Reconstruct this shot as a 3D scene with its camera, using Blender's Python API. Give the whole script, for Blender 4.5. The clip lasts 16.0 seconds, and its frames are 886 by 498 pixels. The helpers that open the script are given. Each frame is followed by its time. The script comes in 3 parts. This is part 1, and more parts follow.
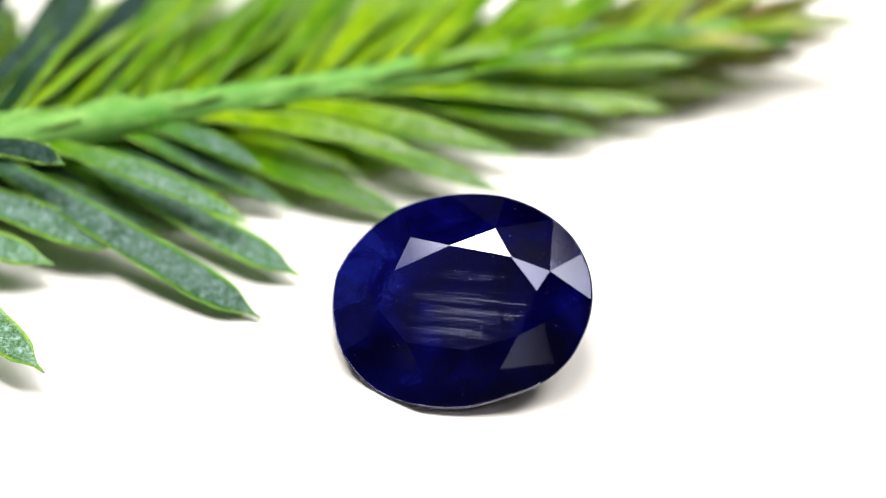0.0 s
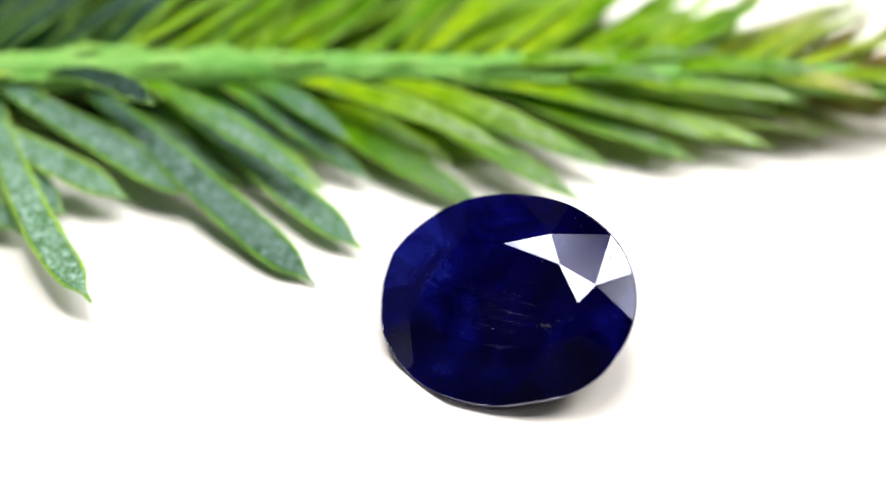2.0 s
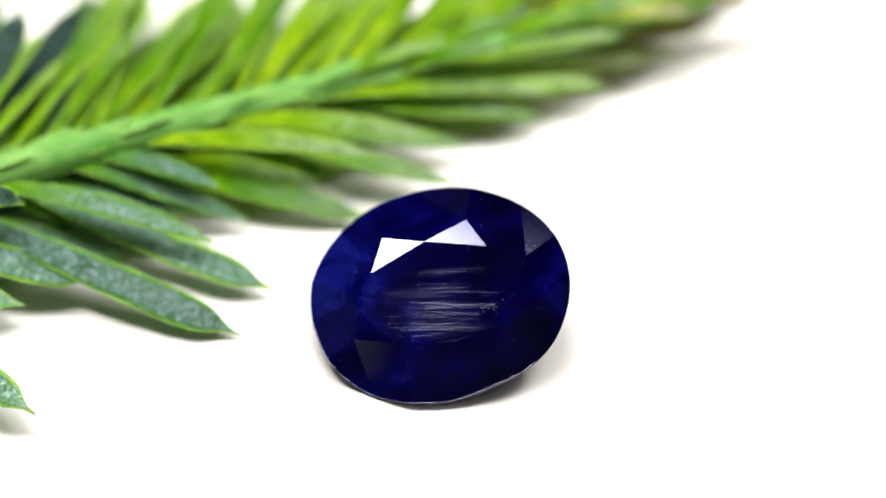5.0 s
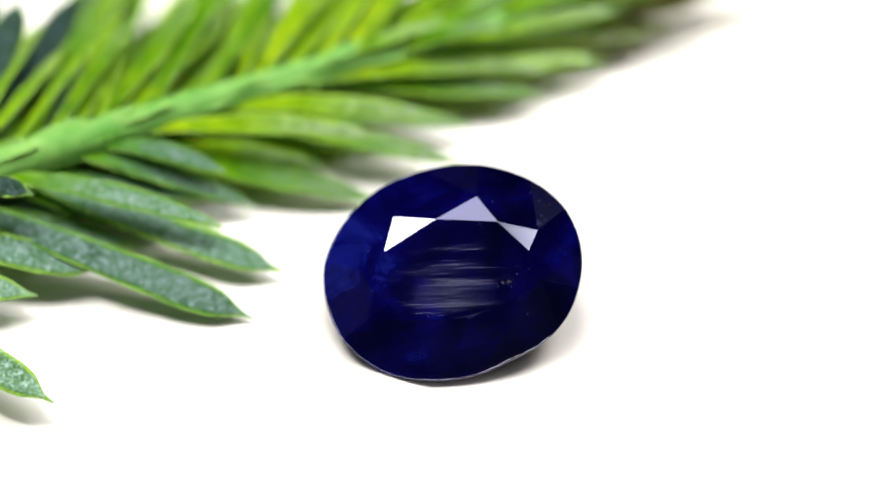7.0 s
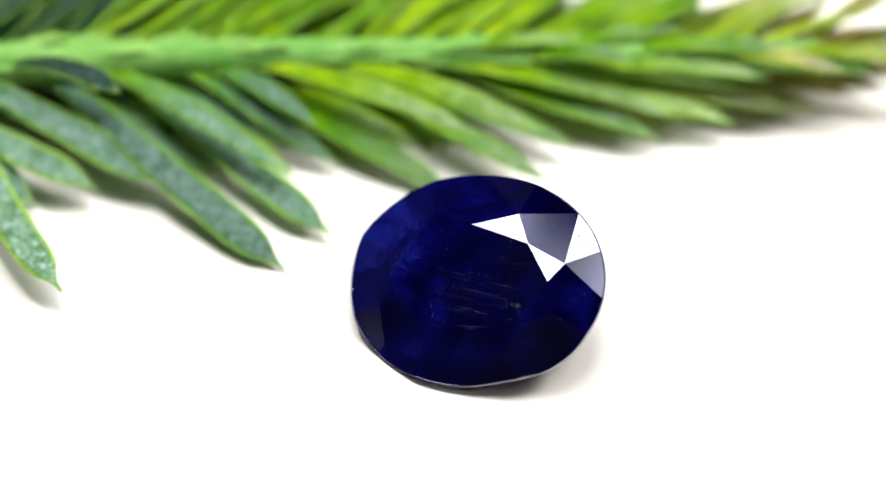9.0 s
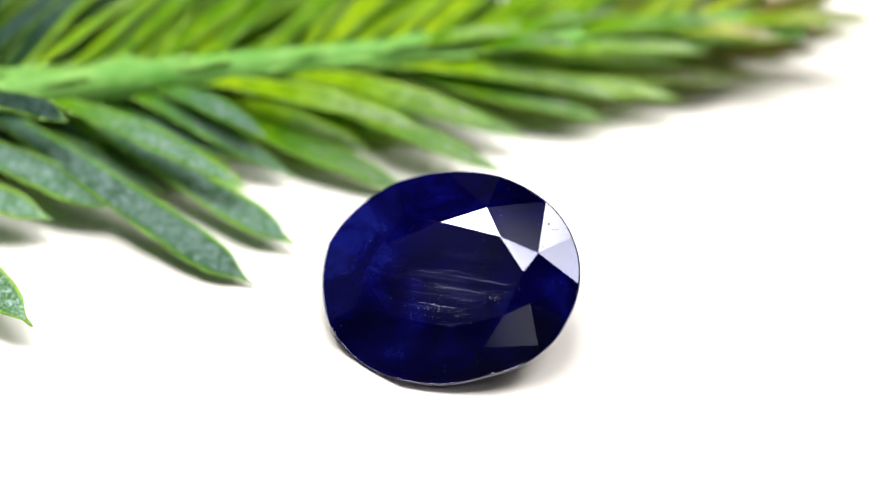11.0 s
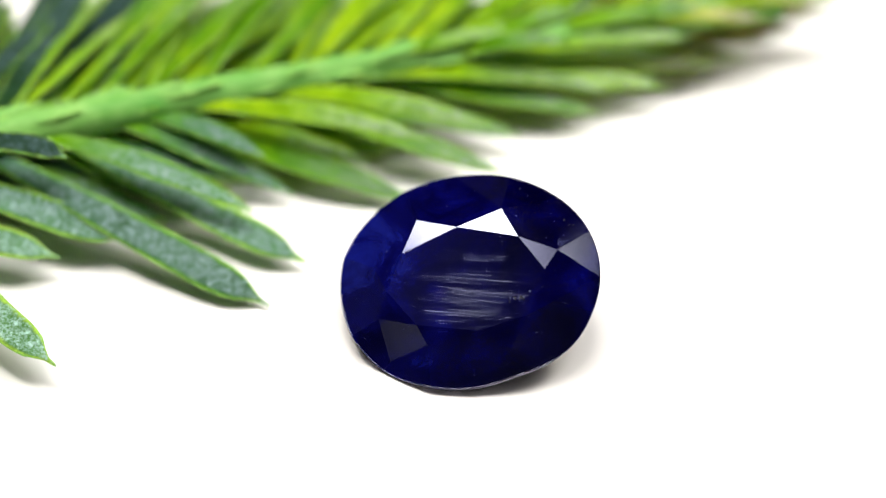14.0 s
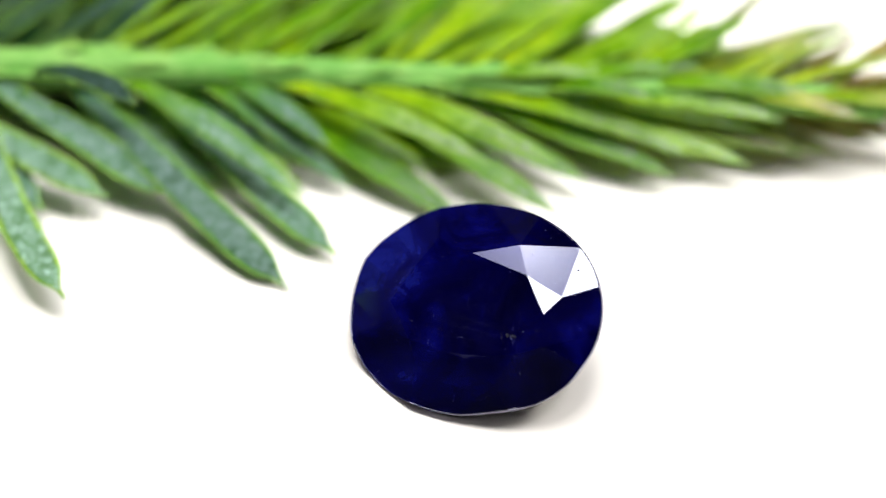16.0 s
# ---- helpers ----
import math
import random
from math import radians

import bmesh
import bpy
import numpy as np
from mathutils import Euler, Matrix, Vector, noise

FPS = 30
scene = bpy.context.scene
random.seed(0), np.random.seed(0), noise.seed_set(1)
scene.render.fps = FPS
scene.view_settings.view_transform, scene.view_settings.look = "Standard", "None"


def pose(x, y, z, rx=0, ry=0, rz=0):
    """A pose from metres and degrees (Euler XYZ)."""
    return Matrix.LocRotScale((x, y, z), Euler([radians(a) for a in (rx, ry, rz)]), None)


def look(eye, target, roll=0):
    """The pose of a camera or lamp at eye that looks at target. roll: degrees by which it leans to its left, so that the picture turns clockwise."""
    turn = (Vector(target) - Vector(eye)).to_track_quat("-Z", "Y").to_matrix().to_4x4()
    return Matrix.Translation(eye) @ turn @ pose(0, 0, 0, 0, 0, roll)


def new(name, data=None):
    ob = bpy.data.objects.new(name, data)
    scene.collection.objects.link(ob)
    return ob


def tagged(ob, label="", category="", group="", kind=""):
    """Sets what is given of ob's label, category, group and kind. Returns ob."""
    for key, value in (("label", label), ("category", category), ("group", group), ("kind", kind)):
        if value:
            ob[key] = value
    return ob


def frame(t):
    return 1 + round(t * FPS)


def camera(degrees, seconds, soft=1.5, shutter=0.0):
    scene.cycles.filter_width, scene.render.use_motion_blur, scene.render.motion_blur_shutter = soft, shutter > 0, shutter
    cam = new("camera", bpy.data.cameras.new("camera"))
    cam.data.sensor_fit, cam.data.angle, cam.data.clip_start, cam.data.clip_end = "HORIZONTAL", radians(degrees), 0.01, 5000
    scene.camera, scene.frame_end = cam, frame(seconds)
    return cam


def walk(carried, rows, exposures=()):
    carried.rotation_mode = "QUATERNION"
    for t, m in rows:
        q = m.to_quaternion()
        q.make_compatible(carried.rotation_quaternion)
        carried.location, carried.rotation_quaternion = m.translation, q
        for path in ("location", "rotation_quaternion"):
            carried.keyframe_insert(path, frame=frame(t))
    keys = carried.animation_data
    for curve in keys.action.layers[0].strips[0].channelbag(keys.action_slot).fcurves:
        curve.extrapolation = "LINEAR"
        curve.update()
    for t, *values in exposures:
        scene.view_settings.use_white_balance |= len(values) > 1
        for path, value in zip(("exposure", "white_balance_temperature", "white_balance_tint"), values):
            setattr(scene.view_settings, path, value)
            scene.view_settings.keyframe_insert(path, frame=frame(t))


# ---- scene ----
# one unit of the plan is a centimetre
CM = 0.01

cam = camera(18.0, 16.0, soft=1.25)
cam.data.dof.use_dof = True
cam.data.dof.focus_distance = 0.1132
cam.data.dof.aperture_fstop = 14.0
PATH = [
    (0, (-0.00490, -0.07100, 0.08964), (-0.00181, 0.00411, 0.00281), 0.15),
    (0.5, (-0.00490, -0.07100, 0.08964), (-0.00181, 0.00411, 0.00281), 0.15),
    (1, (-0.00358, -0.07097, 0.08968), (-0.00204, 0.00413, 0.00285), 0.18),
    (1.5, (0.00248, -0.07072, 0.08979), (-0.00340, 0.00371, 0.00269), 0.15),
    (2, (0.00881, -0.06982, 0.08996), (-0.00412, 0.00352, 0.00284), 0.10),
    (2.5, (0.01604, -0.06885, 0.09043), (-0.00430, 0.00290, 0.00265), 0.14),
    (3, (0.01384, -0.06905, 0.09029), (-0.00383, 0.00320, 0.00271), 0.13),
    (3.5, (0.00564, -0.07034, 0.08955), (-0.00259, 0.00365, 0.00268), 0.13),
    (4, (-0.00197, -0.07098, 0.08955), (-0.00171, 0.00392, 0.00271), 0.16),
    (4.5, (-0.00861, -0.07076, 0.08999), (-0.00099, 0.00400, 0.00268), 0.11),
    (4.7, (-0.01115, -0.07062, 0.09033), (-0.00074, 0.00402, 0.00268), 0.04),
    (5.2, (-0.01671, -0.07007, 0.09050), (-0.00059, 0.00388, 0.00251), 0.04),
    (5.75, (-0.02185, -0.06925, 0.09067), (-0.00051, 0.00372, 0.00232), 0.03),
    (6.3, (-0.02365, -0.06907, 0.09061), (-0.00062, 0.00353, 0.00212), 0.03),
    (6.8, (-0.02070, -0.07024, 0.09039), (-0.00095, 0.00331, 0.00194), 0.03),
    (7, (-0.01845, -0.07083, 0.08985), (-0.00118, 0.00333, 0.00197), 0.12),
    (7.5, (-0.01073, -0.07135, 0.09002), (-0.00132, 0.00340, 0.00213), 0.08),
    (8, (-0.00433, -0.07171, 0.08993), (-0.00181, 0.00337, 0.00220), 0.04),
    (8.5, (0.00223, -0.07118, 0.08985), (-0.00243, 0.00337, 0.00236), 0.04),
    (8.7, (0.00464, -0.07099, 0.08990), (-0.00266, 0.00332, 0.00239), 0.04),
    (9.2, (0.01100, -0.07032, 0.08987), (-0.00273, 0.00304, 0.00233), 0.04),
    (9.75, (0.01565, -0.06960, 0.09000), (-0.00268, 0.00284, 0.00227), 0.05),
    (10.3, (0.01072, -0.07045, 0.08981), (-0.00223, 0.00298, 0.00220), 0.05),
    (10.8, (0.00344, -0.07121, 0.08979), (-0.00169, 0.00313, 0.00214), 0.06),
    (11, (0.00082, -0.07124, 0.08976), (-0.00149, 0.00332, 0.00225), 0.10),
    (11.5, (-0.00653, -0.07148, 0.08998), (-0.00116, 0.00349, 0.00229), 0.04),
    (12, (-0.01161, -0.07083, 0.09029), (-0.00088, 0.00370, 0.00240), -0.03),
    (12.5, (-0.01834, -0.07010, 0.09025), (-0.00025, 0.00355, 0.00230), 0.10),
    (13, (-0.01959, -0.06959, 0.09061), (-0.00019, 0.00366, 0.00237), 0.08),
    (13.5, (-0.01394, -0.07052, 0.09002), (-0.00053, 0.00383, 0.00254), 0.15),
    (14, (-0.00799, -0.07127, 0.08979), (-0.00209, 0.00359, 0.00229), 0.07),
    (14.5, (-0.00047, -0.07119, 0.08974), (-0.00269, 0.00334, 0.00227), 0.12),
    (15, (0.00546, -0.07055, 0.08977), (-0.00292, 0.00357, 0.00264), -0.02),
    (15.5, (0.01105, -0.06964, 0.08983), (-0.00278, 0.00387, 0.00302), 0.12),
    (16, (0.01321, -0.06930, 0.09036), (-0.00299, 0.00393, 0.00314), 0.06),
]
walk(cam, [(t, look(eye, target, roll)) for t, eye, target, roll in PATH])

# ---- light ----
world = bpy.data.worlds.new("room_air")
scene.world = world
world.use_nodes = True
world.node_tree.nodes["Background"].inputs["Color"].default_value = (0.9, 0.95, 1.0, 1)
world.node_tree.nodes["Background"].inputs["Strength"].default_value = 0.05


def panel_lamp(name, x, y, sx, sy, radiance, colour, turn=0.0, height=0.27):
    """A flat diffusing panel over the stone; x and y are slopes seen from it, turn: degrees round the upright."""
    data = bpy.data.lights.new(name, "AREA")
    data.shape, data.size, data.size_y = "RECTANGLE", sx * height, sy * height
    data.energy = radiance * math.pi * data.size * data.size_y
    data.color = colour
    ob = new(name, data)
    ob.matrix_world = pose(x * height, y * height, height, 0, 0, turn)
    return tagged(ob, "white diffusing lamp panel added unseen over the table", "lamp")


# unseen panels, sized and placed to give the crown facets their reflections
panel_lamp("key_lamp", -0.3334, 0.3254, 0.110, 0.52, 19.0, (1.0, 0.985, 0.96), 42, 0.268)
panel_lamp("border_lamp", -0.3969, 0.2682, 0.061, 0.52, 3.2, (0.80, 0.80, 1.0), 42)
panel_lamp("middle_lamp", 0.0246, 0.2846, 0.395, 0.182, 3.0, (0.82, 0.82, 1.0), 36)
panel_lamp("middle_end_lamp", 0.2074, 0.4340, 0.050, 0.066, 2.4, (0.82, 0.82, 1.0), 36)
panel_lamp("dim_end_lamp", 0.2680, 0.4540, 0.050, 0.075, 0.20, (0.82, 0.82, 1.0), 36)
panel_lamp("strip_lamp", -0.042, 0.4405, 0.311, 0.11, 10.0, (0.98, 0.98, 1.0), 36, 0.269)
panel_lamp("small_lamp", 0.0196, 0.1074, 0.172, 0.115, 16.0, (1.0, 0.99, 0.97), 36, 0.268)
panel_lamp("small_border_lamp", 0.147, 0.150, 0.076, 0.12, 4.0, (0.88, 0.88, 1.0), 0, 0.269)
# reaches further right than the facets need, to lighten the stone's shadow
panel_lamp("right_lamp", 0.435, 0.155, 0.27, 0.24, 8.5, (0.92, 0.92, 1.0))
# added fill with no known source, softens shadows of stone and leaves
panel_lamp("fill_lamp", 0.94, 0.34, 0.62, 0.56, 8.0, (1.0, 0.98, 0.94))
panel_lamp("side_lamp", 0.590, -0.305, 0.160, 0.11, 4.2, (0.98, 0.98, 1.0))
# two dim panels added for the soft sheen on the table facet
panel_lamp("sheen_lamp", -0.415, -0.150, 0.13, 0.20, 0.060, (0.38, 0.38, 1.0), 20)
panel_lamp("sheen_edge_lamp", -0.43, -0.085, 0.10, 0.10, 0.09, (0.55, 0.55, 1.0), 20, 0.268)
scene.view_settings.exposure = 1.4


def facet_light(x, y, z, sx, sy, radiance):
    """An added dim upright light behind the camera, aimed to brighten one crown facet."""
    data = bpy.data.lights.new("facet_light", "AREA")
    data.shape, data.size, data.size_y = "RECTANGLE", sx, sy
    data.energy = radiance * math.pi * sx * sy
    ob = new("facet_light", data)
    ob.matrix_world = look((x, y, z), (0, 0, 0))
    return tagged(ob, "unseen dim light panel added behind the camera", "lamp")


# one for the lower right kite, one for the lower left
facet_light(0.0752, -0.238, 0.102, 0.0055, 0.034, 0.75)
facet_light(-0.2410, -0.2085, 0.0535, 0.007, 0.012, 0.50)


# ---- materials ----
def material(name):
    m = bpy.data.materials.new(name)
    m.use_nodes = True
    return m, m.node_tree.nodes, m.node_tree.links, m.node_tree.nodes["Principled BSDF"]


def ramp(nodes, stops):
    r = nodes.new("ShaderNodeValToRGB")
    while len(r.color_ramp.elements) < len(stops):
        r.color_ramp.elements.new(0.5)
    for e, (p, c) in zip(r.color_ramp.elements, stops):
        e.position, e.color = p, (*c, 1)
    return r


def noise_tex(nodes, links, scale, detail=4.0, rough=0.6, coord="Object"):
    tc = nodes.new("ShaderNodeTexCoord")
    n = nodes.new("ShaderNodeTexNoise")
    n.inputs["Scale"].default_value, n.inputs["Detail"].default_value, n.inputs["Roughness"].default_value = scale, detail, rough
    links.new(tc.outputs[coord], n.inputs["Vector"])
    return n


def bump(nodes, links, height, bsdf, strength, distance):
    b = nodes.new("ShaderNodeBump")
    b.inputs["Strength"].default_value, b.inputs["Distance"].default_value = strength, distance
    links.new(height, b.inputs["Height"])
    links.new(b.outputs["Normal"], bsdf.inputs["Normal"])


def mixed(nodes, links, fac, a, b, mode="MIX"):
    m = nodes.new("ShaderNodeMix")
    m.data_type, m.blend_type = "RGBA", mode
    for socket, v in ((m.inputs[0], fac), (m.inputs[6], a), (m.inputs[7], b)):
        if isinstance(v, bpy.types.NodeSocket):
            links.new(v, socket)
        else:
            socket.default_value = v
    return m.outputs[2]


def paper_material():
    m, nodes, links, p = material("white_card")
    n = noise_tex(nodes, links, 60.0)
    # beige base: the shadows' warm tone is put into the card's colour
    r = ramp(nodes, [(0.3, (0.86, 0.815, 0.735)), (0.7, (0.90, 0.855, 0.775))])
    links.new(n.outputs["Fac"], r.inputs["Fac"])
    links.new(r.outputs["Color"], p.inputs["Base Color"])
    p.inputs["Roughness"].default_value = 0.55
    fine = noise_tex(nodes, links, 6000.0)
    bump(nodes, links, fine.outputs["Fac"], p, 0.1, 0.00002)
    return m


def wall_material():
    m, nodes, links, p = material("dark_surround")
    n = noise_tex(nodes, links, 40.0)
    r = ramp(nodes, [(0.3, (0.005, 0.005, 0.006)), (0.7, (0.009, 0.009, 0.010))])
    links.new(n.outputs["Fac"], r.inputs["Fac"])
    links.new(r.outputs["Color"], p.inputs["Base Color"])
    p.inputs["Roughness"].default_value = 0.8
    return m


def gem_material(name="dark_blue_sapphire", polish=0.014):
    m, nodes, links, p = material(name)
    cloud = noise_tex(nodes, links, 330.0, 6.0, 0.68)
    cloud.inputs["Distortion"].default_value = 0.8
    tc = nodes.new("ShaderNodeTexCoord")
    sep = nodes.new("ShaderNodeSeparateXYZ")
    links.new(tc.outputs["Object"], sep.inputs[0])
    inner_glow = nodes.new("ShaderNodeMapRange")      # the stone's inner glow put into its colour, bluer to the left
    inner_glow.inputs[1].default_value, inner_glow.inputs[2].default_value = -0.005, 0.002
    inner_glow.inputs[3].default_value, inner_glow.inputs[4].default_value = 0.13, -0.07
    links.new(sep.outputs["X"], inner_glow.inputs[0])
    add = nodes.new("ShaderNodeMath")
    links.new(cloud.outputs["Fac"], add.inputs[0])
    links.new(inner_glow.outputs[0], add.inputs[1])
    r = ramp(nodes, [(0.34, (0.0002, 0.0001, 0.008)), (0.48, (0.0004, 0.0002, 0.021)), (0.61, (0.0010, 0.0010, 0.056)), (0.80, (0.006, 0.010, 0.15))])
    links.new(add.outputs[0], r.inputs["Fac"])
    cells = nodes.new("ShaderNodeTexVoronoi")
    cells.inputs["Scale"].default_value = 2100.0
    links.new(tc.outputs["Object"], cells.inputs["Vector"])
    sr = ramp(nodes, [(0.02, (0.12, 0.14, 0.22)), (0.055, (0, 0, 0))])
    links.new(cells.outputs["Distance"], sr.inputs["Fac"])
    # feathery veils, drawn out across the crystal, where the cloud is dense
    stretch = nodes.new("ShaderNodeMapping")
    stretch.inputs["Rotation"].default_value = (0.3, 0.2, 0.9)
    stretch.inputs["Scale"].default_value = (0.35, 1.6, 1.0)
    links.new(tc.outputs["Object"], stretch.inputs["Vector"])
    veil = nodes.new("ShaderNodeTexNoise")
    veil.inputs["Scale"].default_value, veil.inputs["Detail"].default_value, veil.inputs["Roughness"].default_value = 1500.0, 8.0, 0.72
    veil.inputs["Distortion"].default_value = 1.2
    links.new(stretch.outputs["Vector"], veil.inputs["Vector"])
    vr = ramp(nodes, [(0.56, (0, 0, 0)), (0.72, (0.012, 0.018, 0.13))])
    links.new(veil.outputs["Fac"], vr.inputs["Fac"])
    dense = ramp(nodes, [(0.56, (0, 0, 0)), (0.70, (1, 1, 1))])
    links.new(add.outputs[0], dense.inputs["Fac"])
    veils = mixed(nodes, links, 1.0, vr.outputs["Color"], dense.outputs["Color"], "MULTIPLY")
    colour = mixed(nodes, links, 1.0, r.outputs["Color"], veils, "ADD")
    links.new(mixed(nodes, links, 1.0, colour, sr.outputs["Color"], "ADD"), p.inputs["Base Color"])
    wear = noise_tex(nodes, links, 2500.0, 5.0, 0.7)
    wr = ramp(nodes, [(0.4, (polish, polish, polish)), (0.75, (polish * 2, polish * 2, polish * 2))])
    links.new(wear.outputs["Fac"], wr.inputs["Fac"])
    links.new(wr.outputs["Color"], p.inputs["Roughness"])
    p.inputs["IOR"].default_value = 1.77
    p.inputs["Specular Tint"].default_value = (0.80, 0.81, 1.0, 1)
    return m


def girdle_material():
    m, nodes, links, p = material("frosted_girdle")
    n = noise_tex(nodes, links, 900.0)
    # the white card's reflection on the frosted edge is put into this lilac
    r = ramp(nodes, [(0.35, (0.12, 0.11, 0.2)), (0.65, (0.34, 0.33, 0.44))])
    links.new(n.outputs["Fac"], r.inputs["Fac"])
    links.new(r.outputs["Color"], p.inputs["Base Color"])
    p.inputs["Roughness"].default_value, p.inputs["IOR"].default_value = 0.4, 1.77
    return m


def leaf_material(name, inner, outer, tip, bloom_colour, bloom_from, tip_edge, tip_from=0.93):
    """inner and outer colour along the blade, a frosted bloom in grains and blotches that begins at bloom_from."""
    m, nodes, links, p = material(name)
    uv = nodes.new("ShaderNodeTexCoord")
    sep = nodes.new("ShaderNodeSeparateXYZ")
    links.new(uv.outputs["UV"], sep.inputs[0])
    along = ramp(nodes, [(0.0, inner), (0.55, outer), (tip_from, outer), (1.0, tip)])
    links.new(sep.outputs["Y"], along.inputs["Fac"])
    stain = noise_tex(nodes, links, 900.0, 5.0, 0.65)
    patch = ramp(nodes, [(0.34, (0.40, 0.56, 0.30)), (0.5, (0.9, 0.95, 0.85)), (0.66, (1.4, 1.2, 1.1))])
    links.new(stain.outputs["Fac"], patch.inputs["Fac"])
    colour = mixed(nodes, links, 0.85, along.outputs["Color"], patch.outputs["Color"], "MULTIPLY")
    grain = noise_tex(nodes, links, 8500.0, 4.0, 0.75)
    grains = ramp(nodes, [(0.43, (0.10, 0.10, 0.10)), (0.58, (1, 1, 1))])
    links.new(grain.outputs["Fac"], grains.inputs["Fac"])
    begin = ramp(nodes, [(max(0.0, bloom_from), (0, 0, 0) if bloom_from >= 0 else (0.5, 0.5, 0.5)), (bloom_from + 0.45, (1, 1, 1))])
    links.new(sep.outputs["Y"], begin.inputs["Fac"])
    across = ramp(nodes, [(0.03, (0, 0, 0)), (0.2, (1, 1, 1)), (0.8, (1, 1, 1)), (0.97, (0, 0, 0))])
    links.new(sep.outputs["X"], across.inputs["Fac"])
    mask = mixed(nodes, links, 1.0, grains.outputs["Color"], begin.outputs["Color"], "MULTIPLY")
    mask = mixed(nodes, links, 1.0, mask, across.outputs["Color"], "MULTIPLY")
    blot = ramp(nodes, [(0.36, (0.5, 0.5, 0.5)), (0.52, (1, 1, 1))])
    links.new(stain.outputs["Fac"], blot.inputs["Fac"])
    mask = mixed(nodes, links, 1.0, mask, blot.outputs["Color"], "MULTIPLY")
    colour = mixed(nodes, links, mask, colour, (*bloom_colour, 1))
    # pale frost crystals in loose clusters
    frost = noise_tex(nodes, links, 3600.0, 6.0, 0.7)
    fr = ramp(nodes, [(0.53, (0, 0, 0)), (0.63, (0.9, 0.9, 0.9))])
    links.new(frost.outputs["Fac"], fr.inputs["Fac"])
    frosted = mixed(nodes, links, 1.0, fr.outputs["Color"], begin.outputs["Color"], "MULTIPLY")
    colour = mixed(nodes, links, frosted, colour, (*[min(0.85, c * 1.3 + 0.06) for c in bloom_colour], 1))
    # ragged pale margin
    ragged = nodes.new("ShaderNodeMath")
    ragged.operation = "MULTIPLY_ADD"
    ragged.inputs[1].default_value, ragged.inputs[2].default_value = 0.34, -0.17
    links.new(frost.outputs["Fac"], ragged.inputs[0])
    shift = nodes.new("ShaderNodeMath")
    links.new(sep.outputs["X"], shift.inputs[0])
    links.new(ragged.outputs[0], shift.inputs[1])
    edge = ramp(nodes, [(0.02, (1, 1, 1)), (0.13, (0, 0, 0)), (0.87, (0, 0, 0)), (0.98, (1, 1, 1))])
    links.new(shift.outputs[0], edge.inputs["Fac"])
    colour = mixed(nodes, links, edge.outputs["Color"], colour, (*[min(1.0, c * 1.15 + 0.015) for c in tip_edge], 1))
    info = nodes.new("ShaderNodeObjectInfo")
    hsv = nodes.new("ShaderNodeHueSaturation")
    value, hue = nodes.new("ShaderNodeMapRange"), nodes.new("ShaderNodeMapRange")
    value.inputs[3].default_value, value.inputs[4].default_value = 0.7, 1.2
    hue.inputs[3].default_value, hue.inputs[4].default_value = 0.515, 0.475
    for node, socket in ((value, "Value"), (hue, "Hue")):
        links.new(info.outputs["Random"], node.inputs[0])
        links.new(node.outputs[0], hsv.inputs[socket])
    links.new(colour, hsv.inputs["Color"])
    links.new(hsv.outputs["Color"], p.inputs["Base Color"])
    p.inputs["Roughness"].default_value = 0.6
    p.inputs["Specular IOR Level"].default_value = 0.16
    bump(nodes, links, grain.outputs["Fac"], p, 1.0, 0.00013)
    glow = nodes.new("ShaderNodeBsdfTranslucent")
    links.new(mixed(nodes, links, 0.22, hsv.outputs["Color"], (0.60, 0.47, 0.06, 1)), glow.inputs["Color"])
    mix = nodes.new("ShaderNodeMixShader")
    mix.inputs[0].default_value = 0.42
    links.new(p.outputs[0], mix.inputs[1])
    links.new(glow.outputs[0], mix.inputs[2])
    links.new(mix.outputs[0], nodes["Material Output"].inputs["Surface"])
    return m


def plain_plant(name, a, b, scale):
    m, nodes, links, p = material(name)
    n = noise_tex(nodes, links, scale, 4.0)
    r = ramp(nodes, [(0.3, a), (0.7, b)])
    links.new(n.outputs["Fac"], r.inputs["Fac"])
    links.new(r.outputs["Color"], p.inputs["Base Color"])
    p.inputs["Roughness"].default_value = 0.6
    p.inputs["Specular IOR Level"].default_value = 0.2
    bump(nodes, links, n.outputs["Fac"], p, 0.4, 0.00008)
    return m


def scratch_material():
    m, nodes, links, p = material("scratched_sapphire")
    n = noise_tex(nodes, links, 3000.0)
    r = ramp(nodes, [(0.3, (0.004, 0.004, 0.02)), (0.7, (0.012, 0.012, 0.04))])
    links.new(n.outputs["Fac"], r.inputs["Fac"])
    links.new(r.outputs["Color"], p.inputs["Base Color"])
    p.inputs["Roughness"].default_value, p.inputs["IOR"].default_value = 0.07, 1.77
    p.inputs["Specular Tint"].default_value = (0.60, 0.63, 1.0, 1)
    return m


CHIP = plain_plant("pale_chip", (0.05, 0.06, 0.18), (0.20, 0.23, 0.42), 4000.0)
PIT = plain_plant("dark_pit", (0.002, 0.002, 0.006), (0.02, 0.02, 0.02), 4000.0)
TABLE_GEM = gem_material("worn_sapphire_table", 0.04)
CARD, WALL, GEM, GIRDLE, SCRATCH = paper_material(), wall_material(), gem_material(), girdle_material(), scratch_material()
LEAF_BLUE = leaf_material("glaucous_leaf", (0.042, 0.27, 0.012), (0.038, 0.25, 0.028), (0.32, 0.66, 0.010), (0.44, 0.62, 0.57), -0.1, (0.34, 0.64, 0.07))
